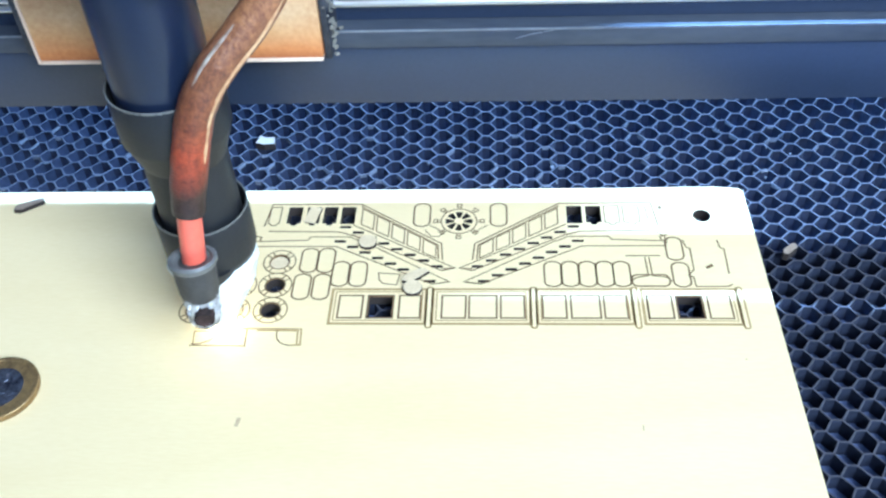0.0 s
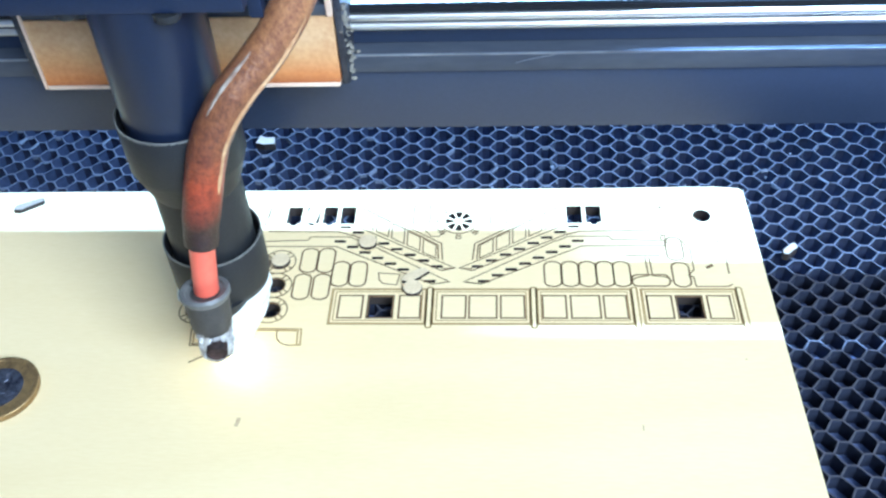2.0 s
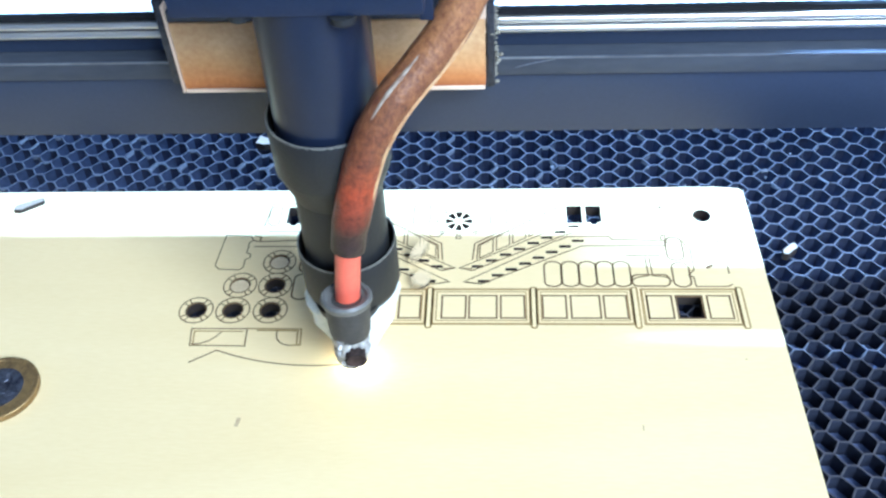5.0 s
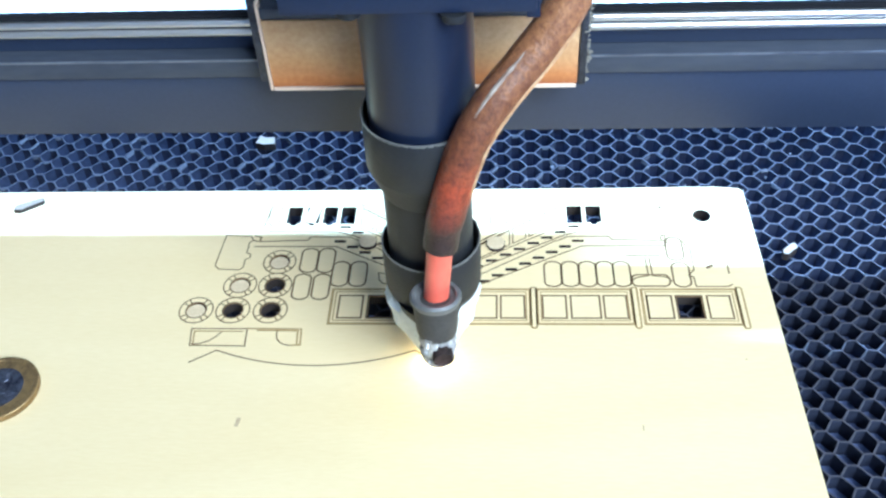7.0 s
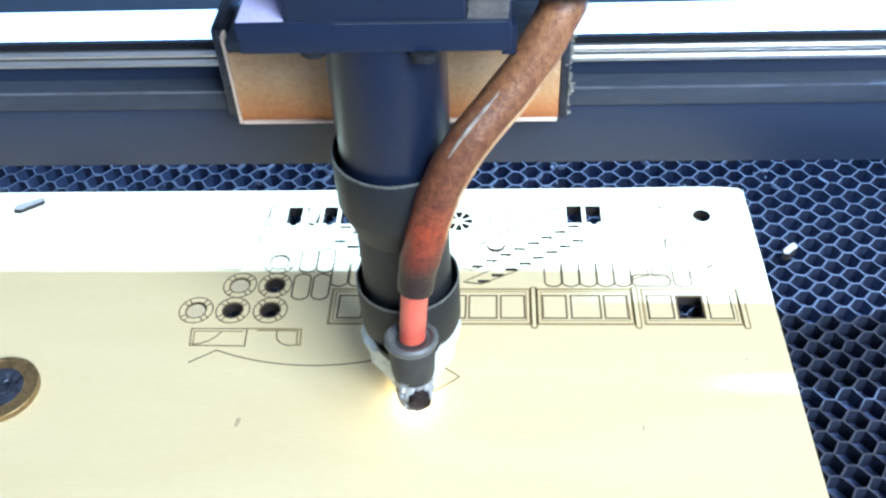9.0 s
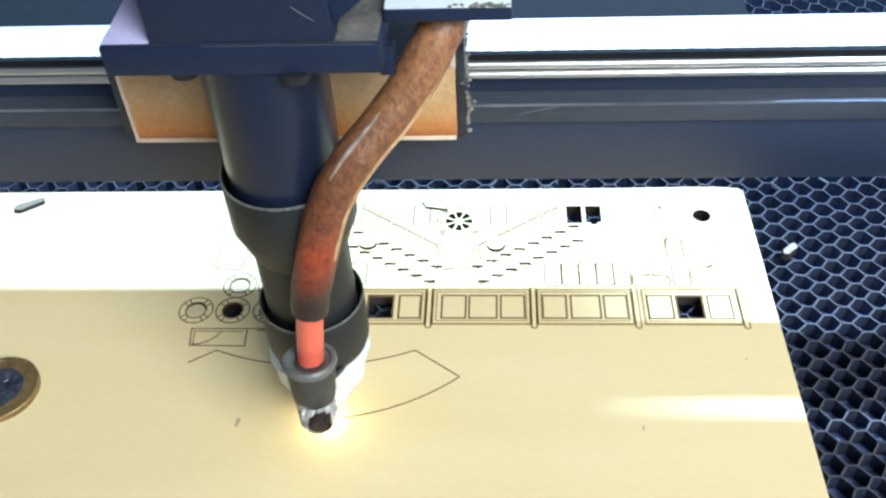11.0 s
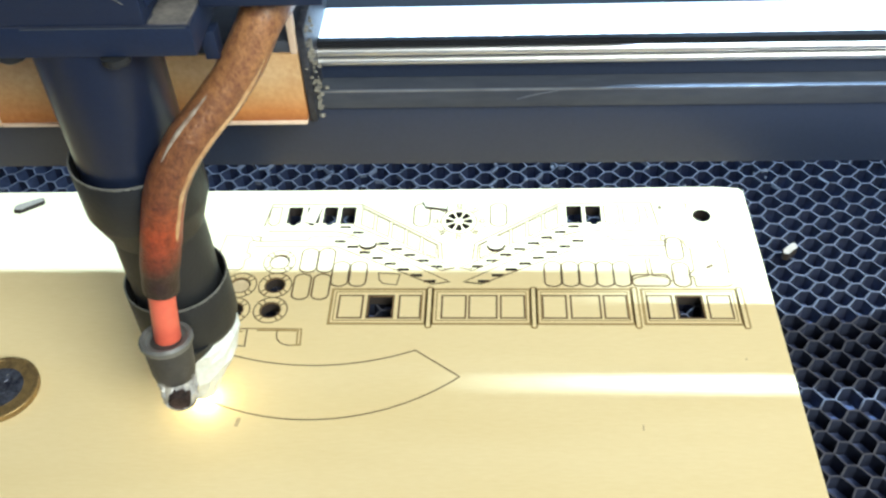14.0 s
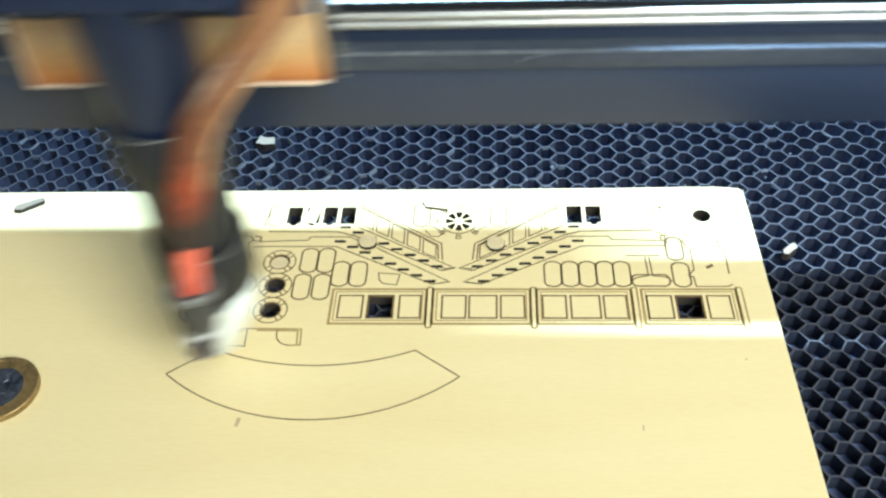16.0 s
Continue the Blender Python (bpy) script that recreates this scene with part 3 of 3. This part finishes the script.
chip("wood_offcut", -166.9, 245.6, BOARD_T, [(-5.4, -1.4), (-3.0, -2.2), (5.2, 1.2), (4.8, 3.4), (2.8, 3.0), (-4.8, 0.8)], 1.6, CHIP, "small dark brown plywood offcut lying on the board", 12)
chip("wood_offcut", 96.2, 225.4, 0.0, [(-2.6, -2.4), (-1.2, -2.8), (2.4, 1.0), (2.2, 2.8), (0.8, 3.0), (-2.6, -0.6)], 2.8, CHIP, "pale plywood offcut resting on the honeycomb", -4)
chip("wood_offcut", -88.4, 285.6, 0.0, [(-4.2, -1.8), (-0.5, -3.0), (3.8, -2.4), (3.0, 2.0), (-0.6, 1.6), (-3.0, 3.0)], 2.6, CHIP, "ragged pale plywood offcut resting on the honeycomb", 0)
chip("window_piece", -63.9, 241.0, BOARD_T - 1.4, rect(-2.2, 2.2, -3.9, 3.9), 2.0, CHIP_PALE, "loose pale square tipped in its window cut-out", -14, 6)


def disc(x, y, z=BOARD_T, r=3.1):
    ob = part("wood_disc", lathe([(r * 0.97, 0), (r, 0.1), (r, 1.2), (r * 0.97, 1.35)], segs=32), CHIP_PALE)
    burn_sides(ob)
    ob.location = (x / 1000, y / 1000, z / 1000)
    return tagged(ob, "small round plywood cut-out with burnt edge lying on the board", "wood disc", "loose discs")


disc_a = disc(-43.4, 227.0)
disc_b = disc(-27.0, 206.0)
disc_c = disc(-83.7, 197.1, 2.3)
for x, y in ((-72.1, 218.5), (-83.4, 207.9)):
    disc(x - 0.15, y - 0.2, 2.2)
tab_piece = chip("tab_piece", -26.6, 211.6, BOARD_T, [(-4.2, -2.6), (-1.2, -3.4), (4.8, 1.8), (3.2, 3.4), (0.8, 2.8), (-3.8, -0.4)], 1.1, CHIP_PALE, "loose cut-out tab lying on the stair drawing")

bm = bmesh.new()
for k in range(34):
    x, y = random.uniform(-185, 120), random.gauss(268, 9)
    if y < 256.5:
        continue
    r = random.uniform(0.25, 0.75)
    lathe([(r, -0.9), (r, -0.3), (r * 0.6, -0.3 + r * 0.5)], x, y, 7, bm=bm)
tagged(part("bed_residue", bm, RESIDUE), "pale melted residue stuck on the honeycomb walls", "residue", kind="stuff")

# ---- gantry beam ----
gantry = tagged(empty("gantry_beam", 0, 176, 0), "dark metal gantry beam with steel rail and belt across the bed", "gantry")
XL, XR = -400, 400
part("lower_face", box(XL, XR, 32.5, 50, 65, 84, 0.5), FACE, gantry, "smoky grey-black front face")
part("ledge", box(XL, XR, 31.4, 50, 84.1, 89.6, 0.6), LEDGE, gantry, "worn blue-grey ledge")
part("groove", box(XL, XR, 36.9, 50, 89.7, 98.9, 0.3), FACE, gantry)
for z in (95.4, 98.1):
    bm = lathe([(1.1, XL), (1.1, XR)], segs=16, axis=Matrix.Rotation(math.pi / 2, 3, "Y"))
    bmesh.ops.translate(bm, verts=bm.verts, vec=(0, 35.8, z))
    part("rail", bm, CHROME, gantry, "polished steel guide rail")
part("rail_web", box(XL, XR, 35.7, 36.8, 94.2, 99.1, 0.2), LEDGE, gantry)
part("rear_strip", box(XL, 62, 52.9, 68.3, 99.0, 100.2, 0.3), BELT, gantry, "dark rear strip of the beam")
part("top_plate", box(XL, XR, 38.0, 52.8, 98.95, 100.3, 0.3), WHITE_TOP, gantry, "bright bare aluminium top")
# toothed belt lying on the front of the top
bm = bmesh.new()
edge = []
for i in range(401):
    x = XL + 2 * i
    edge.append((x, 37.7 + 0.2 * (i % 2)))
lo = [bm.verts.new((x, 35.9, 100.8)) for x, y in edge]
hi = [bm.verts.new((x, y, 100.8)) for x, y in edge]
lo2 = [bm.verts.new((x, 35.9, 99.2)) for x, y in edge]
hi2 = [bm.verts.new((x, y, 99.2)) for x, y in edge]
for p, q in ((lo, hi), (lo2, lo), (hi, hi2)):
    for i in range(400):
        bm.faces.new((p[i], p[i + 1], q[i + 1], q[i]))
bmesh.ops.recalc_face_normals(bm, faces=bm.faces)
part("belt", bm, BELT, gantry, "black timing belt", smooth=False)
# added plate above the view: shades the board's front, bounds the light stripe
part("unseen_shade_plate", box(XL, XR, 32.3, 35.5, 123.2, 330, 0.5), PANEL, gantry)
for x in (-380, 380):
    part("shade_plate_bracket", box(x - 3, x + 3, 35.6, 58, 100.4, 330, 0.5), PANEL, gantry)
# thin line of paler metal along the ledge's upper edge
part("bright_ledge_edge", box(XL, XR, 31.25, 31.7, 89.15, 89.75, 0.12), PALE_METAL, gantry, "thin bright edge of the ledge")
part("scratch", pipe(smooth_path([(5.0, 31.35, 86.6), (9.0, 31.3, 87.8), (15.0, 31.3, 89.0)], 4), 0.12, 8), PALE_METAL, gantry, "pale scratch")

# ---- laser head ----
head = tagged(empty("laser_head", -60, 176, 0), "black laser head with brown air hose and grey nozzle", "laser head")
CX = 1.0
CY = 5.5
part("lens_tube", lathe([(12.75, 82), (12.75, 125.6)], CX, CY), TUBE, head, "black upper lens tube")
part("upper_collar", lathe([(11.4, 69.5), (11.8, 70.5), (14.2, 77.5), (14.6, 78.5), (14.6, 92.4), (14.5, 92.6), (14.3, 92.6), (14.2, 92.4), (14.15, 84.0), (12.9, 83.8)], CX, CY), RUBBER, head, "dark tapered upper collar")
part("lower_tube", lathe([(11.35, 41), (11.35, 71)], CX, CY), RUBBER, head, "dark grey lower tube")
part("lower_collar", lathe([(11.6, 32.4), (12.6, 33.4), (13.3, 36), (13.3, 50.4), (13.2, 50.6), (13.0, 50.6), (12.9, 50.4), (12.85, 43.0), (11.5, 42.8)], CX, CY), RUBBER, head, "dark rubber lower collar")
bm = lathe([(2.6, 8.0), (3.4, 8.6), (5.0, 11.5), (7.0, 15), (9.3, 19), (11.6, 23.5), (12.7, 27.5), (13.2, 30.5), (12.2, 34)], CX - 0.4, CY + 0.6, segs=19)
for v in bm.verts:
    n = noise.noise(v.co * 0.25) * 1.0 + noise.noise(v.co * 0.7) * 0.7
    k = 1 + n * 0.09
    lean = max(0.0, (32 - v.co.z) / 24) * 6.5
    v.co.x, v.co.y, v.co.z = CX + (v.co.x - CX) * k, CY + 3 + (v.co.y - CY - 3) * k - lean, v.co.z + n * 1.0
part("taped_nozzle_cone", bm, CONE, head, "crumpled white tape round the nozzle cone", smooth=False)
part("nozzle_cone", lathe([(2.6, 20.5), (4.0, 21.5), (6.4, 27), (9.0, 32.5), (9.4, 35)], CX - 0.4, -0.5, segs=48), RUBBER, head, "dark nozzle cone in front of the tape")
# lighter rings paint the highlight on the collars' upper edges
for z, r in ((50.6, 13.2), (92.6, 14.5)):
    part("collar_edge", lathe([(r - 0.3, z - 0.2), (r + 0.1, z - 0.5), (r + 0.1, z + 0.06), (r - 0.25, z + 0.08), (r - 0.3, z - 0.2)], CX, CY, segs=64, capped=False), RIM, head, "collar edge with its highlight painted grey")
AX, AY = 3.1, -14.6
ax = Matrix.Rotation(radians(-9), 3, "X")


def nozzle(profile, rough=0.0):
    bm = lathe([(r, z - 48.0) for r, z in profile], segs=44, axis=ax)
    if rough:
        for v in bm.verts:
            n = noise.noise(v.co * 0.9 + Vector((3, 1, 7)))
            v.co += Vector((v.co.x, v.co.y - 4, 0)).normalized() * n * rough + Vector((0, 0, n * rough))
    bmesh.ops.translate(bm, verts=bm.verts, vec=(AX, AY, 49.6))
    return bm


noz = part("air_nozzle", nozzle([(4.4, 35.0), (5.0, 35.6), (5.4, 37.5), (5.8, 43), (5.9, 47.0)]), CLIP, head, "dark grey air nozzle body")
part("rim", nozzle([(4.4, 45.2), (6.0, 45.8), (6.6, 46.8), (6.6, 47.7), (6.1, 48.3), (5.3, 48.1), (5.0, 47.2), (3.4, 46.9)]), RIM, noz, "rounded grey nozzle rim")
part("scuffed_band", nozzle([(2.4, 25.9), (3.9, 26.5), (4.5, 27.8), (4.3, 29.2), (4.8, 30.6), (4.3, 32.0), (5.0, 33.4), (4.5, 34.8), (5.0, 36.0), (4.6, 37.4)], 1.1), FOIL, noz, "crumpled silvery foil band")
part("tip", nozzle([(0.8, 25.0), (2.8, 25.3), (3.8, 26.2), (4.1, 27.6), (4.0, 33.0)], 0.3), TIP, noz, "burnt dark rounded tip")
MOUTH = Matrix.Rotation(radians(10), 3, "Z") @ Matrix.Rotation(radians(97), 3, "X")
bm = lathe([(2.5, -5.0), (2.7, -2.0), (2.8, 0.6), (2.7, 0.9), (2.45, 0.9), (2.3, 0.7), (2.2, 0.45), (0.6, 0.35)], segs=36, axis=MOUTH)
bmesh.ops.translate(bm, verts=bm.verts, vec=(4.7, -22.2, 33.7))
part("mouth", bm, TIP, noz, "sooty dark round mouth of the nozzle")
part("coral_tube", pipe(smooth_path([(3.1, -14.4, 44), (3.4, -13.6, 50), (4.9, -11.4, 65)], 8), 3.25), CORAL, head, "bright coral red tube end")
hose_line = smooth_path([(4.8, -11.6, 63.4), (5.7, -10.6, 69), (7.2, -9.9, 75), (9.3, -9.0, 83), (11.9, -8.2, 91.2), (14.8, -6.8, 97), (19.4, -4.0, 103.2), (26.6, 0.8, 110.2), (31.7, 3.8, 116.6), (36.9, 7.4, 125.4), (38.6, 13, 126.4), (39.0, 21, 126.2), (39.0, 29, 125.8)], 8)
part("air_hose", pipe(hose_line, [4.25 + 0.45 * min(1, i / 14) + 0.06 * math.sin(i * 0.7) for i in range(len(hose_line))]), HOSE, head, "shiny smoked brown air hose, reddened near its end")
# thin pale ridges on the hose stand in for its two highlights
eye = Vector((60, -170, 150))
for name, mat, side, lift, i0, i1, label in (("hose_highlight", AMBER_SHEEN, 0.72, 0.64, 14, 72, "amber highlight painted along the hose"), ("hose_highlight", SILVER_SHEEN, -0.66, 0.72, 38, 62, "silvery highlight painted along the hose")):
    streak = []
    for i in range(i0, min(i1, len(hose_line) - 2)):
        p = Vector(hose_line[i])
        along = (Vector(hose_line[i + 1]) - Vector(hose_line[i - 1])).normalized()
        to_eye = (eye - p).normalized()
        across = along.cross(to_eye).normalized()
        streak.append(p + 4.42 * (across * side + to_eye * lift).normalized())
    part(name, pipe(streak, [(0.66 if side > 0 else 0.6) * min(1, (k + 0.4) / 10, (len(streak) - k - 0.6) / 10) for k in range(len(streak))]), mat, head, label)
part("flange_top", box(-25.4, 26.6, -7.2, 22.0, 132.0, 132.3, 0.12), FLANGE_TOP, head, "dusty worn top of the flange")
part("flange", box(-25.6, 26.8, -7.6, 22.6, 125.5, 132.0, 0.6), BLACK, head, "black flange plate")
# thin paler line along part of the flange's front upper edge
part("flange_edge", box(-6.5, 25.8, -7.64, -7.4, 131.8, 132.05, 0.05), LEDGE, head, "thin pale upper edge of the flange")
bm = bmesh.new()
rim = [(18.5, -6.8), (20.6, -7.1), (26.2, -7.0), (26.5, -2), (26.4, 17), (18.6, 17), (18.4, 6), (18.7, 2), (18.4, -2), (18.8, -4)]
lo, hi = ([bm.verts.new((x, y, z)) for x, y in rim] for z in (132.25, 132.6))
bm.faces.new(hi)
for i in range(len(rim)):
    bm.faces.new((lo[i], lo[(i + 1) % len(rim)], hi[(i + 1) % len(rim)], hi[i]))
part("dust_patch", bm, DUST, head, "ragged grey-brown dust on the flange", smooth=False)
part("mount_block", box(-16.0, 18.2, -7.3, 22.6, 132.3, 210, 0.6), BLACK, head, "black mirror mount block")
# lilac sheet painted in for the lit left end of the flange top
part("lit_flange_patch", box(-25.3, -16.2, -7.1, 20, 132.3, 132.5, 0.08), LILAC, head, "left end of the flange top, its lamp light painted lilac")
part("scratch", pipe(smooth_path([(11.6, -7.35, 139.6), (13.3, -7.35, 138.2), (15.2, -7.35, 136.8)], 3), 0.1, 6), RIM, head, "pale scratch")
bm = bmesh.new()
rim = [(18.3, 134.6), (27.5, 142.5), (27.5, 175), (18.3, 175)]
lo, hi = ([bm.verts.new((x, y, z)) for x, z in rim] for y in (-5.0, 0.0))
bm.faces.new(lo)
bm.faces.new(hi[::-1])
for i in range(4):
    bm.faces.new((lo[i], hi[i], hi[(i + 1) % 4], lo[(i + 1) % 4]))
bmesh.ops.recalc_face_normals(bm, faces=bm.faces)
part("gusset", bm, BLACK, head, "black slanted side gusset", smooth=False)
part("bracket_leg", box(25.0, 28.0, 1.5, 5.5, 118.8, 125.4, 0.3), BLACK, head, "dark bracket leg below the flange")
for x, y in ((-11.8, -4.0), (10.0, -6.2)):
    part("bolt", lathe([(1.4, 124.3), (1.5, 123.6), (2.5, 123.5), (2.9, 123.9), (2.9, 125.4)], x, y, 24), RUBBER, head, "dull dark bolt head")
part("mdf_plate", box(-38.2, 38.7, 22.7, 25.6, 87.2, 106.2, 0.2), MDF, head, "smoke-browned fibreboard plate")
# pale strip paints the light on the plate's lower chamfer
part("pale_edge", box(-38.0, 38.5, 22.3, 25.6, 86.2, 87.1, 0.15), MDF_EDGE, head, "lower edge, its lit chamfer painted pale")
part("pale_left_edge", box(-39.0, -38.3, 22.4, 25.4, 86.2, 111.0, 0.15), MDF_EDGE, head, "pale upright board edge")
part("carriage_block", box(-38.4, 38.2, 22.9, 56, 106.3, 109.4, 0.5), LEDGE, head, "grey carriage block")
part("side_plate", box(39.0, 40.9, 23.6, 58, 86.0, 112.0, 0.4), SIDE, head, "grimy dark side plate")
part("side_plate", box(-41.4, -39.05, 23.6, 58, 88.0, 112.0, 0.6), SIDE, head, "grimy dark side plate")
part("hose_bracket", box(26.9, 51.0, 0.2, 31.5, 131.6, 134.2, 0.4), BLACK, head, "dark hose bracket")
# white colour stands in for lamp light that does not reach the bracket
part("bracket_top", box(27.1, 50.7, 0.5, 31.3, 134.2, 134.6, 0.1), WHITE_TOP, head, "bracket top, its lamp light painted white")
part("pale_side_edge", box(37.4, 38.9, 22.4, 25.2, 106.3, 119.4, 0.2), MDF_EDGE, head, "pale upright board edge")
bm = bmesh.new()
for k in range(90):
    z = random.uniform(84.5, 111)
    r = random.uniform(0.25, 0.85)
    lathe([(r * 0.6, z), (r, z + r * 0.5), (r * 0.5, z + r)], 40.9 + random.gauss(0.1, 0.45), 23.7 + random.uniform(0, 8), 7, bm=bm)
part("grease", bm, GRIME, head, "grey greasy crumbs stuck to the side plate")["kind"] = "stuff"
bm = bmesh.new()
for k in range(70):
    x, y = 50.4 - abs(random.gauss(0, 5)), 0.3 + abs(random.gauss(0, 0.6))
    r = random.uniform(0.1, 0.4)
    lathe([(r, 134.5), (r * 1.1, 134.6 + r * 0.3), (r * 0.4, 134.6 + r * 0.8)], x, y, 7, bm=bm)
part("bracket_dust", bm, GRIME, head, "grey dust crumbs on the bracket's edge")["kind"] = "stuff"
# added bar out of view, blocks the light stripe on the left
part("unseen_shade_bar", box(-250, 123, 35.8, 41.4, 119.8, 126.5, 0.3), BELT, head)

flame = part("cutting_flame", lathe([(0.8, 0.1), (1.7, 0.5), (1.7, 1.4), (1.0, 2.8), (0.3, 4.6)], 0, 0, 16), FLAME, head, "small glowing cutting flame")
flame.location.z = 0.004


def motions():
    rows_h, rows_g = [], []
    for t in LASER_TIMES:
        x, y = laser_at(t)
        rows_h.append((t, pose(x / 1000, y / 1000, 0)))
        rows_g.append((t, pose(0, y / 1000, 0)))
    walk(head, rows_h)
    walk(gantry, rows_g)
    # the flame goes out while the head hurries to the next cut
    lit, out = pose(0, 0, 0.004), pose(0, 0, 0.016)
    walk(flame, [(0.0, lit), (0.47, lit), (0.5, out), (0.66, out), (0.7, lit), (15.88, lit), (15.92, out), (16.0, out)])
    # cut-outs blown about by the air jet

    def place(x, y, z, tilt=0, turn=0):
        return pose(x / 1000, y / 1000, z / 1000, tilt, 0, turn)

    walk(disc_c, [(0.0, place(-83.7, 197.1, 2.3)), (0.2, place(-83.7, 197.1, 2.3)), (0.3, place(-83.7, 197.4, 3.0, 25)), (0.5, place(-84.2, 199.4, 5.0, 62)),
                  (0.63, place(-83.2, 200.0, 5.4, 50)), (0.72, place(-78.0, 210.0, 10.0, 30)), (0.8, place(-72.6, 215.0, 5.5, 10)), (0.95, place(-72.0, 215.6, 4.1)),
                  (1.05, place(-71.6, 218.2, 4.1)), (2.52, place(-71.6, 218.2, 4.1)), (2.6, place(-66.0, 290.0, 12.0, 40)), (2.7, place(-60.0, 345.0, 0.1)), (4.9, place(-60.0, 345.0, 0.1)), (5.1, place(-80.0, 262.0, 12.0, 25)), (5.3, place(-95.65, 196.9, 2.2)), (16.0, place(-95.65, 196.9, 2.2))])
    walk(disc_b, [(0.0, place(-27.0, 206.0, 4.0)), (4.95, place(-27.0, 206.0, 4.0)), (5.1, place(-14.0, 216.0, 9.0, 20)), (5.25, place(-0.4, 226.0, 4.0)), (16.0, place(-0.4, 226.0, 4.0))])
    walk(tab_piece, [(0.0, place(-26.6, 211.6, 4.0)), (4.9, place(-26.6, 211.6, 4.0)), (5.05, place(-24.0, 230.0, 10.0, 15, 40)), (5.2, place(-21.6, 245.6, 4.0, 0, -52)),
                     (16.0, place(-21.6, 245.6, 4.0, 0, -52))])
    down, up = pose(0, 0, -0.0012), pose(0, 0, 0)
    for ob, t in burnt:
        if t > 0.04:
            walk(ob, [(0.0, down), (t - 0.034, down), (t, up), (16.0, up)])

motions()
